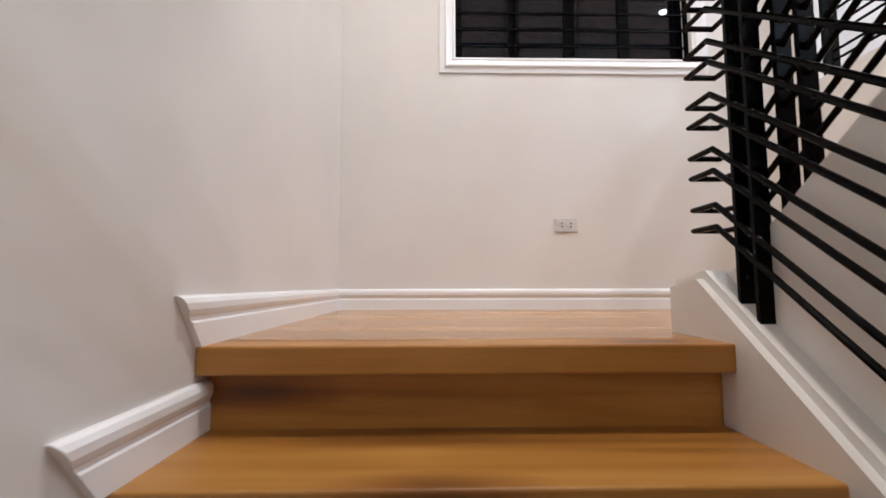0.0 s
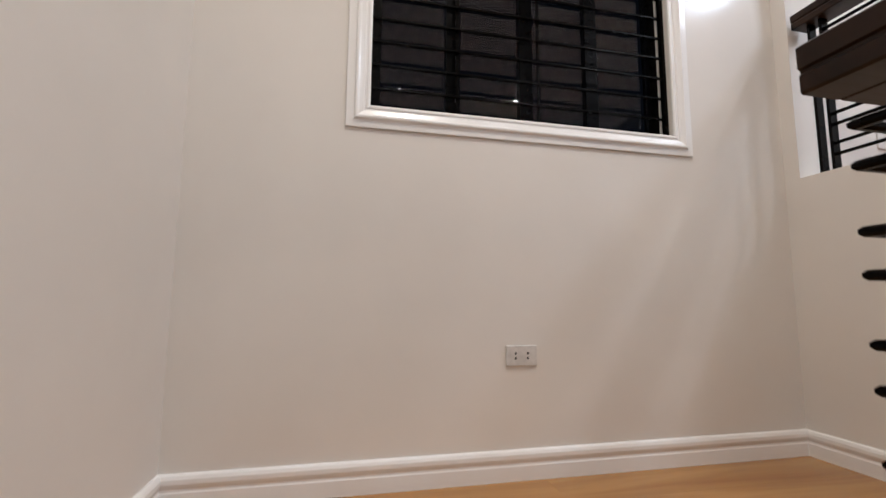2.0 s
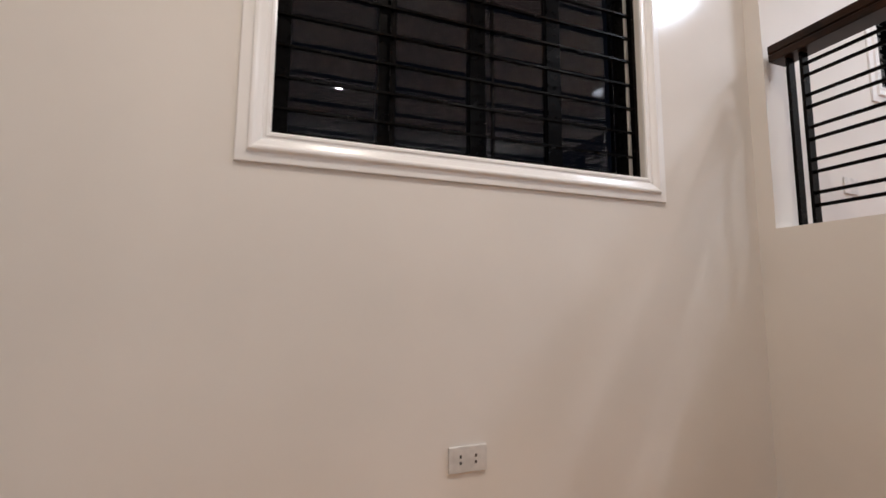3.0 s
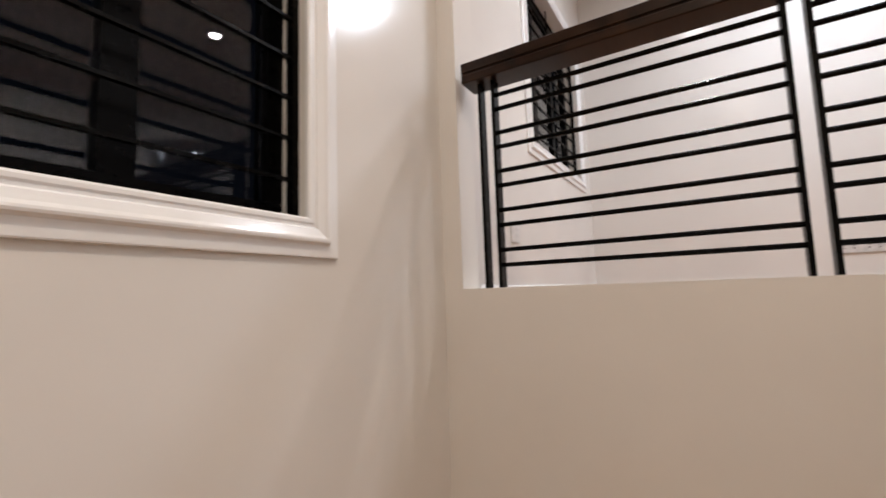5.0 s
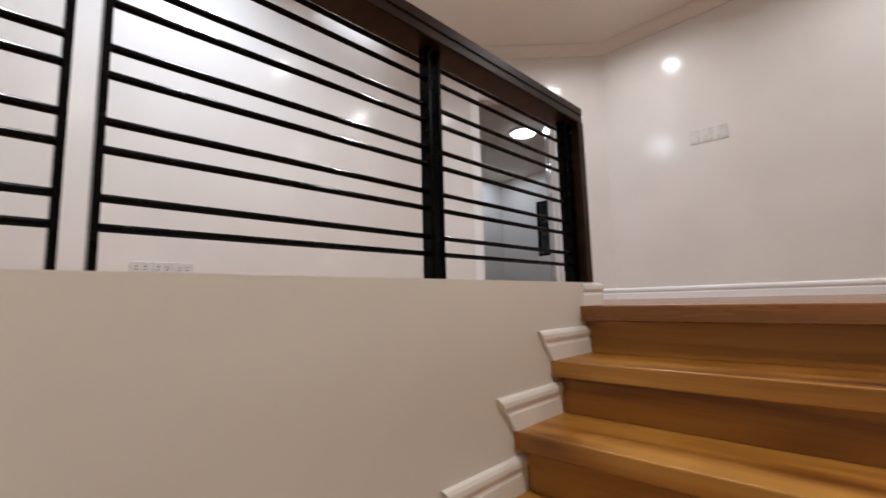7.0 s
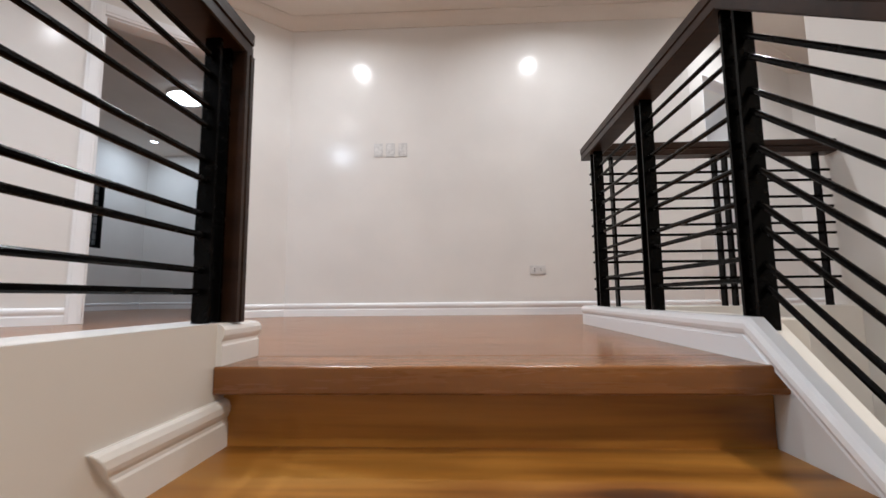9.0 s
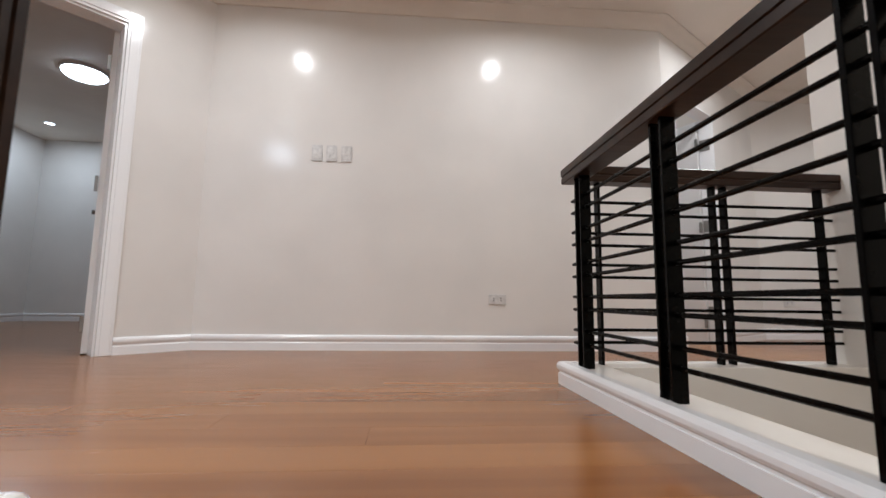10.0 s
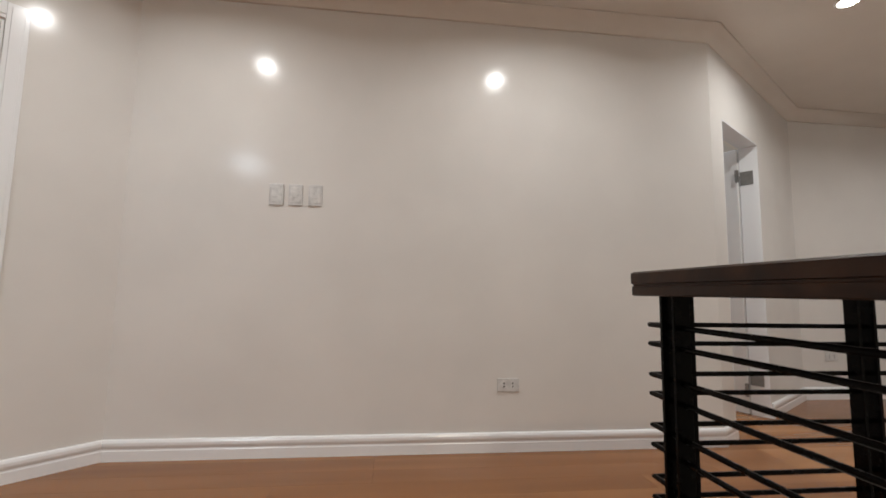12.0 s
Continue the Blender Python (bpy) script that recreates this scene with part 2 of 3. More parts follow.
# ---- plan ----
R = 0.187                       # riser
LAND_Y = -1.367                 # front edge of the landing
RUN = 0.244
TOP_Y = -2.565                  # front edge of the upper floor at the upper flight
EX = 2.552                      # face of the half wall beside the upper flight
HALF_TOP = 1.218
LOW = -9 * R                    # floor below the lower flight
SY = -5.262                     # wall opposite the stair head
HALL_X = 4.87
DIAG = Vector((0.719, 0.695, 0)).normalized()
D0 = Vector((3.512, SY, 0))     # foot of the slanting wall with the bedroom door
D1 = D0 + DIAG * ((HALL_X - D0.x) / DIAG.x)
Q0 = Vector((0.005, SY, 0))     # foot of the slanting wall with the far door
QD = Vector((-0.84, -0.5426, 0))
Q1 = Q0 + QD * 1.98
DOOR_TOP = 3.27
FAR_TOP = 3.245

# walls
W1 = (0.623, 1.960, 1.383, 2.75)
W2 = (3.53, 4.60, 2.02, 3.10)
wall("wall_north", (-0.15, 0), (HALL_X + 0.15, 0), LOW, CEIL, 0.15,
     [(W1[0] + 0.15, W1[1] + 0.15, W1[2], W1[3]), (W2[0] + 0.15, W2[1] + 0.15, W2[2], W2[3])])
wall("wall_west", (0, -4.02), (0, 0), LOW, CEIL, 0.15)
wall("wall_half_east", (EX, -0.07), (EX, -2.74), LOW, HALF_TOP, 0.14, label="cream painted half wall beside the upper stair flight")
wall("wall_pier_east", (EX, 0), (EX, -0.07), LOW, CEIL, 0.14, label="cream painted narrow wall pier at the stairwell corner")
wall("wall_south", (D0.x, SY), (Q0.x, SY), UP, CEIL, 0.15)
wall("wall_slant_east", (D1.x, D1.y), (D0.x, D0.y), UP, CEIL, 0.13, [((D1 - D0).length - 1.335, (D1 - D0).length - 0.53, UP, DOOR_TOP)])
wall("wall_hall_east", (HALL_X, 0), (HALL_X, D1.y), UP, CEIL, 0.15)
wall("wall_slant_west", (Q0.x, Q0.y), (Q1.x, Q1.y), UP, CEIL, 0.13, [(0.21, 0.99, UP, FAR_TOP)])
wall("wall_far_south", (Q1.x, Q1.y), (-4.1, Q1.y), UP, CEIL, 0.15)
wall("wall_far_west", (-4.1, Q1.y), (-4.1, -4.02), UP, CEIL, 0.15)
wall("wall_far_north", (-4.1, -4.02), (-0.15, -4.02), UP - 0.2, CEIL, 0.15)
# bedroom and bath beyond the doors
wall("wall_room_south", (7.5, -8.8), (2.9, -8.8), UP, CEIL, 0.15, [(0.9, 1.62, 2.02, 3.18)])
wall("wall_room_east", (7.5, -3.4), (7.5, -8.8), UP, CEIL, 0.15, [(4.16, 4.52, 2.06, 3.13)])
wall("wall_room_west", (2.9, -8.8), (2.9, SY - 0.15), UP, CEIL, 0.15)
wall("wall_room_north", (HALL_X + 0.15, -3.4), (7.5, -3.4), UP, CEIL, 0.15)
wall("wall_bath_south", (2.75, -8.0), (-2.6, -8.0), UP, CEIL, 0.15)
wall("wall_bath_west", (-2.6, -8.0), (-2.6, Q1.y - 0.15), UP, CEIL, 0.15)
# foot of the lower flight
structure("floor_below", box(-0.15, EX, -4.0, 0.0, LOW - 0.1, LOW), M_FLOOR, "brown wooden floor at the foot of the stairs", "floor")
structure("ceiling", box(-4.25, 7.65, -8.95, 0.15, CEIL, CEIL + 0.1), M_CEIL, "plain cream painted ceiling with recessed downlights", "ceiling")

bm = bmesh.new()
for x0, x1, y0, y1 in ((-4.25, 1.20, -8.95, -3.90), (1.20, EX + 0.14, -8.95, TOP_Y - 0.09), (EX + 0.14, 7.65, -8.95, 0.0)):
    box(x0, x1, y0, y1, UP - 0.27, UP - 0.012, bm=bm)
slab = structure("floor_upper", bm, M_WALL, "upper floor of red-brown glossy wooden boards", "floor")

# stairs
bm = box(0.0, EX, LAND_Y + 0.09, 0.0, -0.24, -0.03)
box(1.298, EX, -1.42, LAND_Y + 0.09, -0.24, -0.03, bm=bm)
landing = structure("floor_landing", bm, M_WALL, "stair landing of wide honey-brown wooden boards", "floor")


def spine(x0, x1, pts, side):
    """A low wall between the flights, given its top line as (y, z) from north to south."""
    bm = bmesh.new()
    low = LOW
    for (ya, za), (yb, zb) in zip(pts, pts[1:]):
        vs = [bm.verts.new(p) for p in ((x0, ya, low), (x1, ya, low), (x1, ya, za), (x0, ya, za), (x0, yb, low), (x1, yb, low), (x1, yb, zb), (x0, yb, zb))]
        for q in ((0, 4, 5, 1), (3, 2, 6, 7), (0, 3, 7, 4), (1, 5, 6, 2)):
            bm.faces.new([vs[i] for i in q])
        if ya == pts[0][0]:
            bm.faces.new([vs[i] for i in (0, 1, 2, 3)])
        if yb == pts[-1][0]:
            bm.faces.new([vs[i] for i in (4, 7, 6, 5)])
    bmesh.ops.remove_doubles(bm, verts=bm.verts, dist=1e-5)
    top = [e for e in bm.edges if all(v.co.z > LOW + 0.01 for v in e.verts) and abs(e.verts[0].co.x - side) < 1e-4 and abs(e.verts[1].co.x - side) < 1e-4]
    bmesh.ops.bevel(bm, geom=top, offset=0.02, segments=4, affect="EDGES")
    return bm


CURB = 1.215
structure("wall_spine_lower", spine(1.163, 1.2305, [(-1.115, 0.143), (-1.16, 0.15), (-1.24, 0.165), (-3.6, 0.165 - 0.748 * 2.36)], 1.163), M_WALL,
          "cream sloping curb beside the lower stair flight", "wall")
structure("wall_spine_upper", spine(1.2305, 1.298, [(-1.115, 0.143), (-1.27, 0.16), (-2.679, CURB - 0.001)], 1.298), M_WALL,
          "cream sloping curb beside the upper stair flight", "wall")
structure("wall_curb_east", box(1.16, 1.320, -4.006, -2.68, LOW, CURB, 0.004), M_WALL, "cream low curb round the stair opening", "wall")
structure("wall_curb_south", box(0.0, 1.16, -4.006, -3.86, LOW, CURB, 0.004), M_WALL, "cream low curb round the stair opening", "wall")


def flight(name, x0, x1, steps, label):
    """steps: (front edge y, top z, way), way -1 when the steps rise to the south."""
    st = thing(name, ((x0 + x1) / 2, steps[0][0], steps[0][1]), label, "stairs")
    for y, z, way in steps:
        depth = RUN + 0.068
        y0, y1 = sorted((y, y + way * depth))
        part("tread", moved(box(-(x1 - x0) / 2, (x1 - x0) / 2, y0 - y, y1 - y, -0.058, 0.0, 0.005), pose((x0 + x1) / 2, y, z)), M_STEP, st)
        ry0, ry1 = sorted((y + way * 0.05, y + way * 0.07))
        part("riser", box(x0 + 0.004, x1 - 0.004, ry0, ry1, z - R, z - 0.057), M_STEP, st)
    return st


flight("lower_stair_flight", 0.0, 1.166, [(LAND_Y - RUN * k, -R * k, 1) for k in range(0, 9)][1:],
       "lower flight of honey-brown lacquered wooden steps")
flight("upper_stair_flight", 1.294, EX, [(TOP_Y + RUN * (6 - k), R * k, -1) for k in range(1, 6)],
       "upper flight of honey-brown lacquered wooden steps")
# the landing's and the upper floor's front edges
e1 = thing("landing_edge", (0.58, LAND_Y, 0), "thick honey-brown wooden front edge of the landing", "stair edge")
part("nosing", box(0.0, 1.166, LAND_Y, LAND_Y + 0.11, -0.062, 0.0, 0.005), M_STEP, e1)
part("riser", box(0.004, 1.161, LAND_Y + 0.05, LAND_Y + 0.07, -R, -0.061), M_STEP, e1)
e2 = thing("stair_head_edge", (1.93, TOP_Y, UP), "thick honey-brown wooden front edge of the upper floor", "stair edge")
part("nosing", box(1.294, EX, TOP_Y - 0.176, TOP_Y, UP - 0.062, UP, 0.005), M_HEAD, e2)
part("riser", box(1.302, EX, TOP_Y - 0.07, TOP_Y - 0.05, UP - R, UP - 0.061), M_STEP, e2)

# ---- trim ----
BASE = [(0.0, 0.0), (0.014, 0.0), (0.014, 0.052), (0.0115, 0.057), (0.0115, 0.064), (0.015, 0.071), (0.018, 0.080), (0.018, 0.094), (0.013, 0.104), (0.006, 0.109), (0.0, 0.109)]


def baseboard(path, label="white moulded gloss baseboard along the wall"):
    """Runs with the wall on its left."""
    ob = structure("baseboard", sweep(path, BASE), M_TRIM, label, "baseboard")
    return ob


def step_board(x, side, y_front, z, way, length):
    """A short piece on one tread, its lower end cut on the slant; side +1 when the wall lies at smaller x."""
    bm = bmesh.new()
    rings = []
    for end in (0, 1):
        ring = []
        for s, u in BASE:
            y = y_front - way * 0.75 * u if end == 0 else y_front + way * length
            ring.append(bm.verts.new((x + side * s, y, z + u)))
        rings.append(ring)
    k = len(BASE)
    for j in range(k):
        bm.faces.new((rings[0][j], rings[0][(j + 1) % k], rings[1][(j + 1) % k], rings[1][j]))
    bm.faces.new(rings[0])
    bm.faces.new(rings[1][::-1])
    return structure("baseboard", bm, M_TRIM, "short white moulded baseboard piece above one step", "baseboard")


baseboard([(0, LAND_Y + 0.10, 0), (0, 0, 0), (EX, 0, 0), (EX, -1.33, 0)])
step_board(0.0, 1, LAND_Y, 0.0, 1, 0.101)
for k in range(1, 8):
    step_board(0.0, 1, LAND_Y - RUN * k - 0.025, -R * k, 1, RUN + 0.075)
for k in range(1, 6):
    step_board(EX, -1, TOP_Y + RUN * (6 - k), R * k, -1, RUN + 0.05)
# upper floor
baseboard([(*(D0 + DIAG * 0.444).xy, UP), (D0.x, SY, UP), (*Q0.xy, UP), (*(Q0 + QD * 0.209).xy, UP)])
baseboard([(EX + 0.14, -0.001, UP), (HALL_X, 0, UP), (HALL_X, D1.y, UP), (*(D0 + DIAG * 1.421).xy, UP)])
baseboard([(*(Q0 + QD * 0.991).xy, UP), (*Q1.xy, UP), (-4.1, Q1.y, UP), (-4.1, -4.02, UP), (-0.15, -4.02, UP), (0.0, -4.02, UP)])
baseboard([(7.5, -3.4, UP), (7.5, -8.8, UP), (2.9, -8.8, UP), (2.9, -5.6, UP)])
# round the curb of the stair opening and the end of the half wall
CAP = [(s, u * 0.86) for s, u in BASE]
board = sweep([(0.0, -4.006, UP), (1.320, -4.006, UP), (1.320, -2.680, UP)], [(0.0, 0.0), (0.014, 0.0), (0.014, 0.050), (0.0, 0.050)])
low = [board.verts.new((x, y, UP + u)) for x in (1.298, 1.334) for y, u in ((-2.6801, 0.0), (-2.580, 0.0), (-2.655, 0.056), (-2.6801, 0.052))]
for q in ((0, 1, 2, 3), (4, 7, 6, 5), (1, 5, 6, 2), (0, 4, 5, 1), (2, 6, 7, 3), (0, 3, 7, 4)):
    board.faces.new([low[k] for k in q])
BEAD = [(-0.024, 0.050), (0.009, 0.050), (0.009, 0.058), (0.015, 0.063), (0.019, 0.072), (0.019, 0.084), (0.013, 0.094), (0.006, 0.099), (-0.024, 0.099)]
sweep([(0.0, -4.006, UP), (1.320, -4.006, UP), (1.320, -2.665, UP), (1.303, -1.28, UP - 0.748 * 1.385)], BEAD, bm=board)
structure("baseboard", board, M_TRIM, "white moulded gloss baseboard round the stair curb", "baseboard")
structure("baseboard", sweep([(EX, TOP_Y - 0.01, UP), (EX, -2.74, UP), (EX + 0.14, -2.74, UP), (EX + 0.14, -0.07, UP)], CAP), M_TRIM,
          "white moulded gloss baseboard round the half wall's end", "baseboard")
COVE = 0.095
CROWN = [(0.0, 0.0)] + [(COVE * (1 - math.cos(i * math.pi / 20)), -COVE * (1 - math.sin(i * math.pi / 20))) for i in range(11)]
structure("crown_moulding", sweep([(HALL_X, D1.y, CEIL - 0.002), (*D0.xy, CEIL - 0.002), (*Q0.xy, CEIL - 0.002), (*Q1.xy, CEIL - 0.002), (-4.1, Q1.y, CEIL - 0.002)], CROWN),
          M_CEIL, "cream coved moulding between wall and ceiling", "moulding", smooth=True)
structure("crown_moulding", sweep([(0, -4.02, CEIL - 0.002), (0, 0, CEIL - 0.002), (HALL_X, 0, CEIL - 0.002), (HALL_X, D1.y, CEIL - 0.002)], CROWN),
          M_CEIL, "cream coved moulding between wall and ceiling", "moulding", smooth=True)

# ---- railings ----


def bar(x, y, z0, z1, wide_x, wide_y):
    return box(x - wide_x / 2, x + wide_x / 2, y - wide_y / 2, y + wide_y / 2, z0, z1, 0.0015)


def rail_profile(w):
    h, k = w / 2, 0.8
    return [(s, u * k) for s, u in [(-h, 0.046), (-h, 0.084), (-h + 0.006, 0.09), (h - 0.006, 0.09), (h, 0.084), (h, 0.046), (h - 0.005, 0.043), (h - 0.005, 0.037),
            (h - 0.002, 0.034), (h - 0.002, 0.004), (h - 0.006, 0.0), (-h + 0.006, 0.0), (-h + 0.002, 0.004), (-h + 0.002, 0.034), (-h + 0.005, 0.037), (-h + 0.005, 0.043)]]


ROD = 0.0074
# railing on the half wall
RX = 2.590
rail = thing("stair_railing", (RX, -1.35, HALF_TOP), "black steel railing with dark brown wooden handrail on the half wall", "railing")
E_POSTS = [(-0.149, -0.198), (-0.970, -1.018), (-1.766, -1.808), (-2.570, -2.616)]
for pair in E_POSTS:
    for y in pair:
        part("post", bar(RX, y, HALF_TOP, 1.914, 0.039, 0.012), M_STEEL, rail)
for k in range(5):
    for d in (0.0, 0.049):
        z = 1.291 + 0.131 * k + d
        for here, there in zip(E_POSTS, E_POSTS[1:]):
            part("rod", tube([(RX, here[1], z), (RX, there[0], z)], ROD), M_STEEL, rail)
part("handrail", sweep([(RX, -0.100, 1.912), (RX, -2.664, 1.912)], rail_profile(0.106)), M_RAIL, rail, "dark brown grooved wooden handrail")
part("newel", sweep([(RX, -2.624, HALF_TOP), (RX, -2.624, 1.911)], [(s, u * 0.55) for s, u in rail_profile(0.114)]), M_RAIL, rail, "dark brown grooved wooden newel board")

# railing that turns from the lower flight round the landing up to the floor above
X1, X2, XG, YG, YR = 1.202, 1.278, 1.272, -3.945, -3.962
guard = thing("stairwell_railing", (XG, -2.7, CURB), "black steel railing with dark brown wooden handrail round the open stairwell", "railing")
TURN_Y, BEND_Y, HEAD_Y = -1.179, -1.267, -2.67
SL = 0.748
for k in range(5):
    for d in (0, 1):
        zl = 0.271 + 0.141 * k + 0.055 * d
        zg = 1.308 + 0.144 * k + 0.055 * d
        part("rod", tube([(X1, -3.3, zl - SL * (3.3 + BEND_Y)), (X1, BEND_Y, zl), (X1, TURN_Y, zl), (X2, TURN_Y, zl), (X2, BEND_Y, zl),
                          (XG, HEAD_Y, zg), (XG, YR, zg), (0.002, YR, zg)], ROD), M_STEEL, guard)
for y in (-1.340, -1.394):
    part("post", bar(X1 + 0.014, y, 0.165 + SL * (y + 1.24) - 0.01, 0.945 + SL * min(0, y + 1.27), 0.038, 0.012), M_STEEL, guard)
for y in (-2.62, -2.68):
    part("post", bar(X1 + 0.014, y, 0.165 + SL * (y + 1.24) - 0.01, 0.945 + SL * min(0, y + 1.27), 0.038, 0.012), M_STEEL, guard)
for y in (-1.405, -1.465):
    part("post", bar(X2, y, 0.16 + 0.748 * (-1.27 - y) - 0.01, 0.945 + 0.756 * (-1.27 - y), 0.038, 0.012), M_STEEL, guard)
for y in (-2.650, -2.702, -3.228, -3.280, -3.825, -3.877):
    part("post", bar(XG, y, CURB - 0.004 - 0.748 * max(0, y + 2.68), 2.028 - 0.05 * (y > -2.65), 0.046, 0.012), M_STEEL, guard)
for x in (1.165, 0.615, 0.560, 0.085):
    part("post", bar(x, YG, CURB, 2.028, 0.012, 0.042), M_STEEL, guard)
part("handrail", sweep([(X1, -3.4, 0.945 - SL * 2.13), (X1, -1.27, 0.945), (X1, -1.14, 0.945)], rail_profile(0.074)), M_RAIL, guard, "dark brown sloping wooden handrail")
part("handrail", sweep([(X2, -1.14, 0.945), (X2, -1.27, 0.945), (XG, -2.69, 2.023), (XG, YG, 2.023), (0.0, YG, 2.023)], rail_profile(0.088)), M_RAIL, guard,
     "dark brown wooden handrail with a groove")

# ---- windows ----


def casing_profile(w, d):
    steps = [(0.0, 0.0), (0.0, 0.35), (0.05, 0.50), (0.13, 0.50), (0.17, 0.38), (0.24, 0.38), (0.28, 0.60), (0.36, 0.70), (0.45, 0.82), (0.52, 0.98),
             (0.57, 1.0), (0.62, 0.94), (0.65, 0.70), (0.68, 0.56), (0.97, 0.50), (1.0, 0.44), (1.0, 0.0)]
    return [(w * a, d * b) for a, b in steps]


def frame_sweep(x0, x1, z0, z1, prof, y):
    """A mitred picture-frame moulding round an opening in a wall that faces south."""
    bm = bmesh.new()
    rings = []
    for sx, sz, x, z in ((-1, -1, x0, z0), (1, -1, x1, z0), (1, 1, x1, z1), (-1, 1, x0, z1)):
        rings.append([bm.verts.new((x + sx * w, y - d, z + sz * w)) for w, d in prof])
    k = len(prof)
    for i in range(4):
        a, b = rings[i], rings[(i + 1) % 4]
        for j in range(k):
            bm.faces.new((a[j], a[(j + 1) % k], b[(j + 1) % k], b[j]))
    return bm


def window(name, x0, x1, z0, z1, stiles, rows, mullions, label):
    w = tagged(new(name), label, "window", "", "structure")
    part("casing", frame_sweep(x0 + 0.004, x1 - 0.004, z0 + 0.004, z1 - 0.004, casing_profile(0.09, 0.024), 0.002), M_TRIM, w, "white stepped gloss casing")
    y = 0.035
    for i in range(rows):
        z = z0 + 0.093 + i * (z1 - z0 - 0.093) / (rows + 0.05)
        part("grille_bar", box(x0 + 0.002, x1 - 0.020, y - 0.006, y + 0.006, z - 0.004, z + 0.004), M_STEEL, w)
    for x in mullions:
        part("grille_bar", box(x - 0.005, x + 0.005, y + 0.0065, y + 0.0145, z0 + 0.002, z1 - 0.002), M_STEEL, w)
    part("grille_bar", box(x1 - 0.019, x1 - 0.001, y - 0.008, y + 0.012, z0 + 0.002, z1 - 0.002), M_STEEL, w)
    f = 0.045
    yf0, yf1 = 0.085, 0.135
    for a, b, c, d in ((x0, x1, z0, z0 + f), (x0, x1, z1 - f, z1), (x0, x0 + f, z0 + f, z1 - f), (x1 - f, x1, z0 + f, z1 - f)):
        part("window_frame", box(a + 0.001, b - 0.001, yf0, yf1, c + 0.001, d - 0.001), M_ALU, w)
    edges = [x0 + f, *stiles, x1 - f]
    for s in stiles:
        part("stile", box(s - 0.03, s + 0.03, yf0 + 0.006, yf1 - 0.006, z0 + f, z1 - f), M_ALU, w)
    for a, b in zip(edges, edges[1:]):
        part("pane", box(a, b, 0.106, 0.112, z0 + f, z1 - f), M_GLASS, w)
    return w


window("window_1", *W1, [0.97, 1.30, 1.62], 13, [0.975, 1.335], "dark sliding window with black steel grille and white casing")
window("window_2", *W2, [3.89, 4.25], 10, [4.07], "dark hall window with black steel grille and white casing")

# windows of the bedroom
for name, mat4, w, h in (("window_3", pose(6.24, -8.8, 2.02, 0, 0, 180), 0.72, 1.16), ("window_4", pose(7.5, -7.74, 2.06, 0, 0, 270), 0.36, 1.07)):
    ob = tagged(new(name), "small dark bedroom window with black frame", "window", "", "structure")
    for a, b, c, d in ((-w / 2, w / 2, 0, 0.04), (-w / 2, w / 2, h - 0.04, h), (-w / 2, -w / 2 + 0.04, 0.04, h - 0.04), (w / 2 - 0.04, w / 2, 0.04, h - 0.04)):
        part("window_frame", moved(box(a + 0.001, b - 0.001, 0.0, 0.06, c + 0.001, d - 0.001), mat4), M_ALU, ob)
    for i in range(1, 9):
        z = i * h / 9
        part("grille_bar", moved(box(-w / 2 + 0.04, w / 2 - 0.04, 0.005, 0.017, z - 0.006, z + 0.006), mat4), M_STEEL, ob)
    part("pane", moved(box(-w / 2 + 0.04, w / 2 - 0.04, 0.03, 0.036, 0.04, h - 0.04), mat4), M_GLASS, ob)

# ---- doors ----


def door_casing(name, foot, way, s0, s1, top, label, cased=True):
    """White casing round an opening in a slanting wall: foot and way of the wall's face, seen from the north."""
    ang = math.degrees(math.atan2(way.y, way.x))
    base = pose(foot.x, foot.y, UP, 0, 0, ang)
    ob = tagged(new(name), label, "door", "", "structure")
    h, w = top - UP, 0.085
    out = 1 if way.x > 0 else -1
    for a, b, c, d in () if not cased else ((s0 - w, s0 - 0.001, 0, h + w), (s1 + 0.001, s1 + w, 0, h + w), (s0 - 0.001, s1 + 0.001, h + 0.001, h + w)):
        b3 = box(a, b, 0.0005, 0.016, c, d, 0.003)
        if b - a < 0.2:
            inner = (a + 0.018, b - 0.018)
            box(inner[0], inner[1], 0.0161, 0.023, c + 0.001, d - 0.02, 0.002, bm=b3)
        else:
            box(a, b, 0.0161, 0.023, c + 0.018, d - 0.018, 0.002, bm=b3)
        part("casing", moved(b3, base @ Matrix.Diagonal((1, out, 1, 1))), M_TRIM, ob)
    for a, b, c, d in ((s0, s0 + 0.012, 0, h - 0.012), (s1 - 0.012, s1, 0, h - 0.012), (s0, s1, h - 0.012, h)):
        part("jamb", moved(box(a + 0.0005, b - 0.0005, -0.128, -0.001, c, d - 0.0005), base @ Matrix.Diagonal((1, out, 1, 1))), M_TRIM, ob)
    return ob, base @ Matrix.Diagonal((1, out, 1, 1)), h


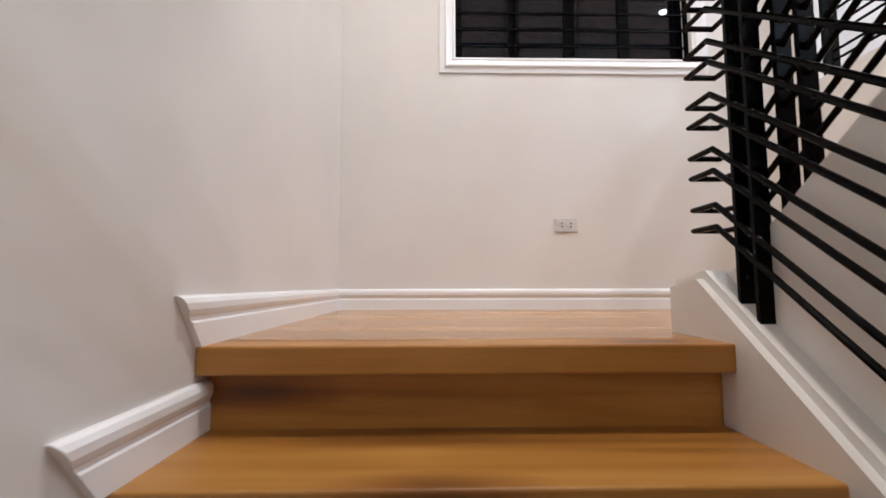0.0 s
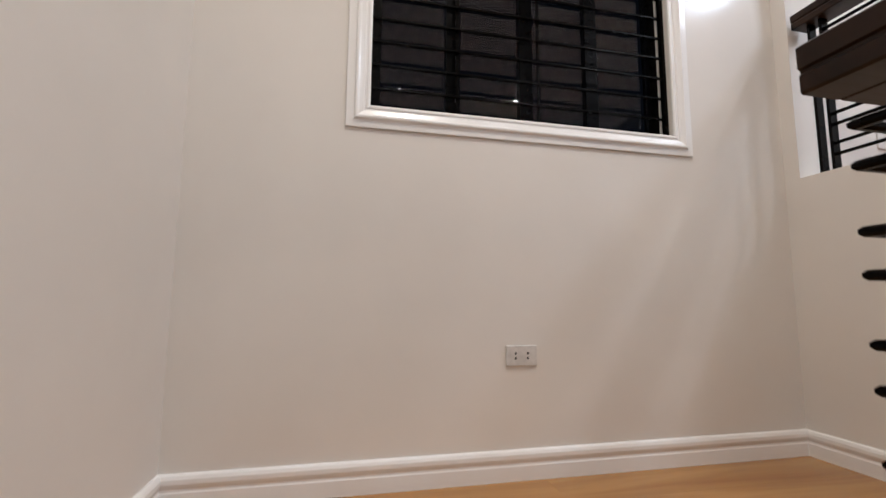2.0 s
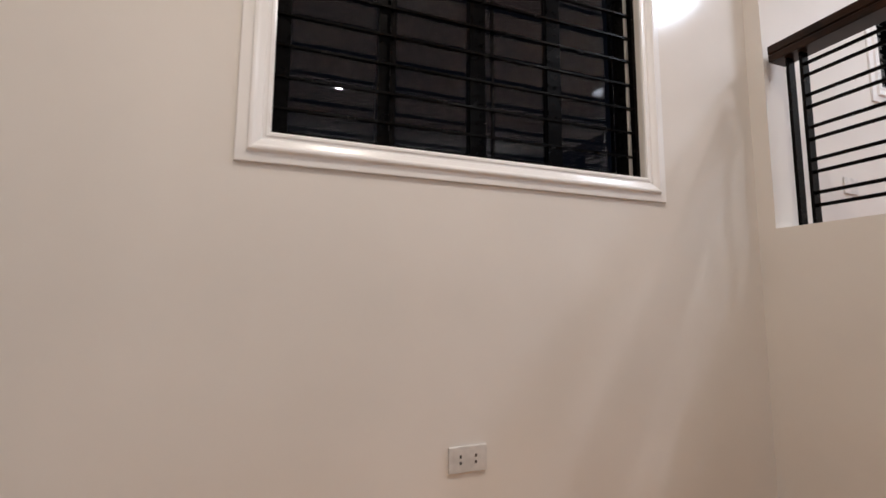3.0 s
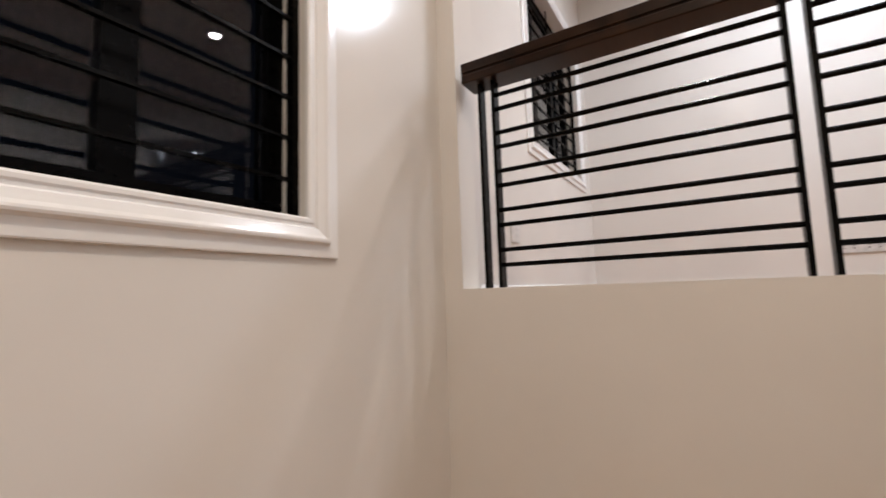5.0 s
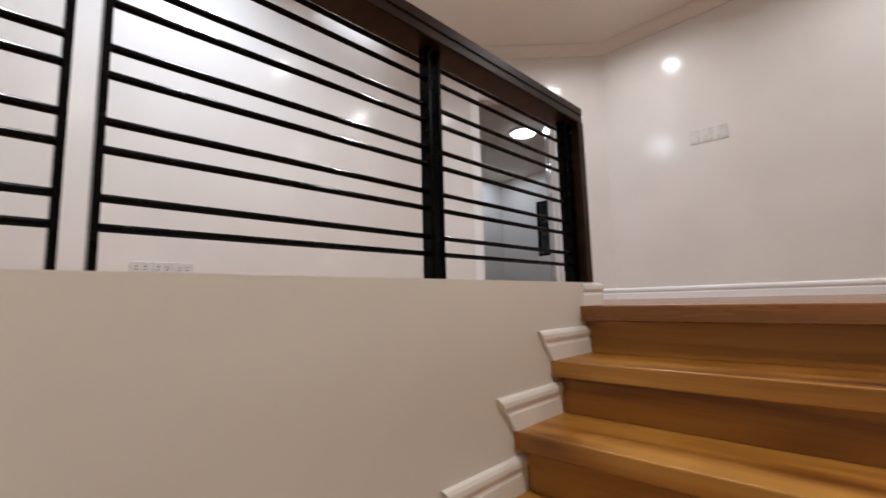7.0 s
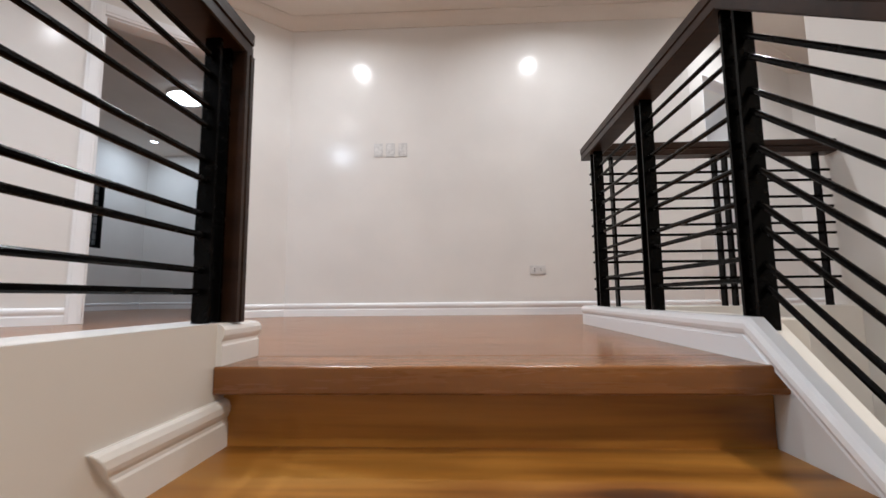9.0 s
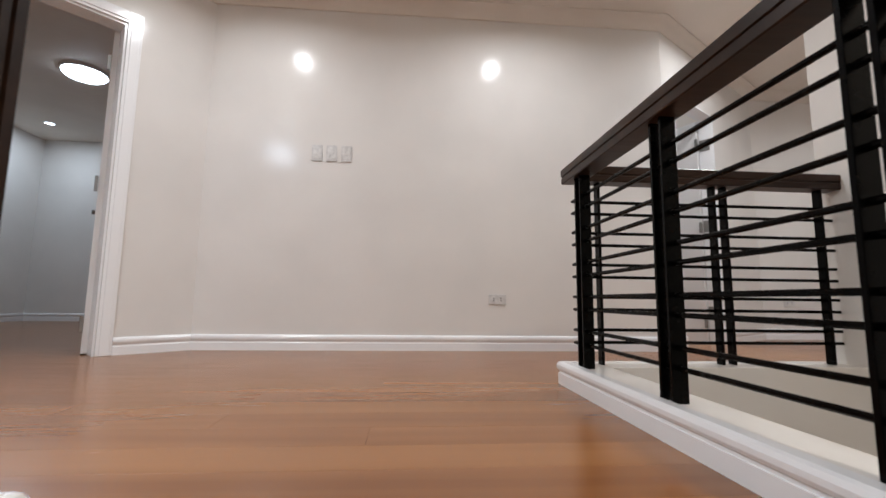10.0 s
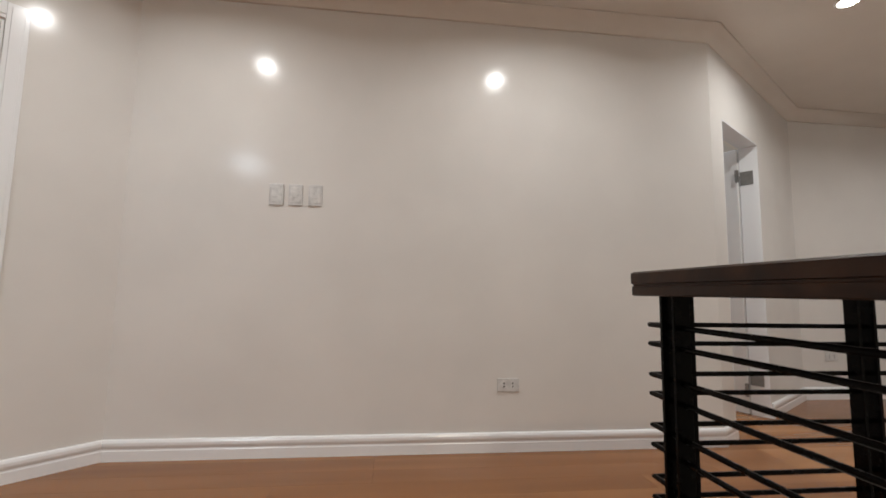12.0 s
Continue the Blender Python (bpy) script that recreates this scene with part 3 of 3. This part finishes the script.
def door_leaf(name, base, s, h, width, swing, side, label):
    """An open leaf hinged at s on the far side of the wall."""
    leaf = thing(name, (0, 0, 0), label, "door")
    hinge = base @ pose(s, -0.135, 0.008, 0, 0, swing)
    x0, x1 = sorted((0.0, side * width))
    panel = part("leaf", moved(box(x0, x1, -0.02, 0.02, 0, h - 0.022, 0.003), hinge), M_DOOR, leaf)
    for z in (0.18, h * 0.5, h - 0.25):
        part("hinge", moved(box(-0.012, 0.012, 0.022, 0.04, z - 0.05, z + 0.05, 0.002), hinge), M_METAL, panel)
    kx = side * (width - 0.07)
    part("door_handle", moved(box(kx - 0.05, kx + 0.05, 0.03, 0.05, 0.98, 1.0, 0.004), hinge), M_METAL, panel)
    return leaf


d1, base1, h1 = door_casing("door_1", D0, DIAG, 0.53, 1.335, DOOR_TOP, "open bedroom doorway with white moulded casing")
d2, base2, h2 = door_casing("door_2", Q0, QD, 0.21, 0.99, FAR_TOP, "open bathroom doorway with plain white jambs", False)
for z in (0.28, 1.08, 1.86):
    part("hinge", moved(box(0.973, 0.9775, -0.125, -0.035, z - 0.055, z + 0.055, 0.001), base2), M_METAL, d2, "brushed metal hinge plate")
door_leaf("bedroom_door", base1, 0.552, h1, 0.76, -100, 1, "white painted bedroom door standing open")
door_leaf("bathroom_door", base2, 0.978, h2, 0.74, 100, -1, "white painted bathroom door standing open")

# ---- electrical plates ----


def plate(name, m, w, h, kind, label, category, group):
    """A plate in its own frame: x along the wall, y out of the wall, z up; m sets it on the wall."""
    ob = thing(name, (0, 0, 0), label, category, group)
    part("plate", moved(box(-w / 2, w / 2, 0.0, 0.008, -h / 2, h / 2, 0.002), m), M_PLATE, ob)
    if kind == "socket":
        insert = part("insert", moved(box(-w * 0.38, w * 0.38, 0.0078, 0.0086, -h * 0.36, h * 0.36), m), M_PLATE, ob)
        for sx in (-0.2, 0.2):
            for dz in (-0.009, 0.009):
                part("slot", moved(box(w * sx - 0.0035, w * sx + 0.0035, 0.0087, 0.0092, dz - 0.0045, dz + 0.0045), m), M_DARK, insert)
    elif kind == "switch":
        insert = part("insert", moved(box(-w * 0.36, w * 0.36, 0.008, 0.0105, -h * 0.36, h * 0.36, 0.001), m), M_ROCKER, ob)
        part("rocker", moved(box(-w * 0.22, w * 0.22, 0.0105, 0.0135, -0.018, 0.018, 0.001), m), M_ROCKER, insert)
    return ob


SOUTH_FACE = lambda x, z: pose(x, 0.0, z, 0, 0, 180)
plate("wall_outlet", SOUTH_FACE(1.221, 0.450), 0.124, 0.075, "socket", "pale grey double wall outlet above the landing", "outlet", "wall outlets")
plate("wall_outlet", pose(1.356, SY, 1.495), 0.130, 0.074, "socket", "pale grey double wall outlet low on the hall wall", "outlet", "wall outlets")
for x in (2.711, 2.605, 2.495):
    plate("light_switch", pose(x, SY, 2.563), 0.078, 0.122, "switch", "pale grey light switch plate in a row of three", "switch", "hall switches")
plate("wall_plate", SOUTH_FACE(3.20, 1.47), 0.10, 0.08, "blank", "pale grey blank wall plate under the hall window", "wall plate", "")
for i in range(3):
    plate("wall_outlet", pose(HALL_X, -1.515 - 0.115 * i, 1.405, 0, 0, 90), 0.113, 0.075, "socket", "pale grey wall outlet in a low row of three", "outlet", "hall outlets")
plate("wall_outlet", pose(-1.95, Q1.y, 1.50), 0.125, 0.075, "socket", "pale grey wall outlet on the far hall wall", "outlet", "wall outlets")

# ---- lamps ----


def downlight(x, y, mat, top=CEIL):
    d = thing("downlight", (x, y, top), "small round recessed white ceiling downlight, lit", "downlight", "ceiling downlights")
    ring = bmesh.new()
    prof = [(0.052, 0.0), (0.052, 0.008), (0.057, 0.011), (0.066, 0.006), (0.068, 0.0)]
    n = 28
    rows = [[ring.verts.new((x + r * math.cos(a * 2 * math.pi / n), y + r * math.sin(a * 2 * math.pi / n), top - h)) for r, h in prof] for a in range(n)]
    for a in range(n):
        for j in range(len(prof) - 1):
            ring.faces.new((rows[a][j], rows[a][j + 1], rows[(a + 1) % n][j + 1], rows[(a + 1) % n][j]))
    part("ring", ring, M_RING, d, smooth=True)
    part("lens", disc(x, y, top - 0.006, top - 0.0005, 0.051, 0.051), mat, d, "glowing frosted lens")


for x, y in DOWNLIGHTS:
    downlight(x, y, M_GLOW_W)
for x, y in ROOM_DOWNLIGHTS:
    downlight(x, y, M_GLOW_C)
for x, y, r, w in PANELS:
    d = thing("ceiling_lamp", (x, y, CEIL), "round cool white surface-mounted ceiling lamp, lit", "ceiling lamp", "round ceiling lamps")
    part("body", disc(x, y, CEIL - 0.035, CEIL, r, r + 0.01), M_RING, d)
    part("diffuser", disc(x, y, CEIL - 0.06, CEIL - 0.0355, r - 0.025, r - 0.005), M_GLOW_C, d, "glowing round diffuser")

lp = thing("led_panel", ((LED[0] + LED[1]) / 2, (LED[2] + LED[3]) / 2, CEIL), "rectangular cool white ceiling panel light, lit", "panel light")
part("frame", sweep([(LED[0], LED[2], CEIL), (LED[0], LED[3], CEIL), (LED[1], LED[3], CEIL), (LED[1], LED[2], CEIL)], [(-0.012, 0.0), (-0.012, -0.014), (0.012, -0.014), (0.012, 0.0)], closed=True), M_RING, lp)
part("diffuser", box(LED[0] + 0.013, LED[1] - 0.013, LED[2] + 0.013, LED[3] - 0.013, CEIL - 0.009, CEIL - 0.001), M_GLOW_P, lp, "glowing white diffuser")

# ---- boards of the floors ----


def board_mesh(length, width, thick):
    bm = box(-length / 2, length / 2, -width / 2, width / 2, -thick, 0.0)
    top = [e for e in bm.edges if all(abs(v.co.z) < 1e-6 for v in e.verts)]
    bmesh.ops.bevel(bm, geom=top, offset=0.0005, segments=1, affect="EDGES")
    bmesh.ops.recalc_face_normals(bm, faces=bm.faces)
    me = bpy.data.meshes.new("plank")
    bm.to_mesh(me)
    bm.free()
    return me


made = {}


def lay(parent, x0, x1, y0, y1, z, width, length, thick, mat, seed):
    """Boards along x in rows from y1 down to y0, joints staggered."""
    rnd = random.Random(seed)
    rows = max(1, round((y1 - y0) / width))
    width = (y1 - y0) / rows
    for r in range(rows):
        y = y1 - (r + 0.5) * width
        x = x0
        first = True
        while x < x1 - 1e-4:
            step = length * rnd.choice((0.45, 0.7, 1.0)) if first else length
            end = min(x1, x + step)
            if x1 - end < 0.12:
                end = x1
            key = (round(end - x, 3), round(width, 4), thick, mat.name)
            if key not in made:
                made[key] = board_mesh(end - x - 0.0003, width - 0.0003, thick)
                made[key].materials.append(mat)
            ob = new("plank", made[key])
            ob.matrix_world = pose((x + end) / 2, y, z)
            ob.parent = parent
            ob.matrix_parent_inverse = parent.matrix_world.inverted()
            x, first = end, False


lay(landing, 0.001, EX - 0.001, LAND_Y + 0.112, -0.001, 0.0, 0.21, 2.9, 0.029, M_LAND, 1)
lay(landing, 1.299, EX - 0.001, -1.395, LAND_Y + 0.111, 0.0, 0.14, 2.9, 0.029, M_LAND, 9)
lay(slab, 1.301, HALL_X - 0.001, -4.006, -2.742, UP, 0.155, 1.8, 0.0115, M_FLOOR, 3)
lay(slab, -4.1, HALL_X - 0.001, -5.50, -4.006, UP, 0.155, 1.8, 0.0115, M_FLOOR, 4)
lay(slab, EX + 0.141, HALL_X - 0.001, -2.742, -0.001, UP, 0.155, 1.8, 0.0115, M_FLOOR, 5)
lay(slab, 2.0, 7.5, -8.8, -5.50, UP, 0.31, 2.8, 0.0115, M_FLOOR, 6)
lay(slab, -4.1, 2.0, -8.0, -5.50, UP, 0.31, 2.8, 0.0115, M_FLOOR, 7)
lay(slab, HALL_X, 7.5, -5.50, -3.4, UP, 0.31, 2.8, 0.0115, M_FLOOR, 8)
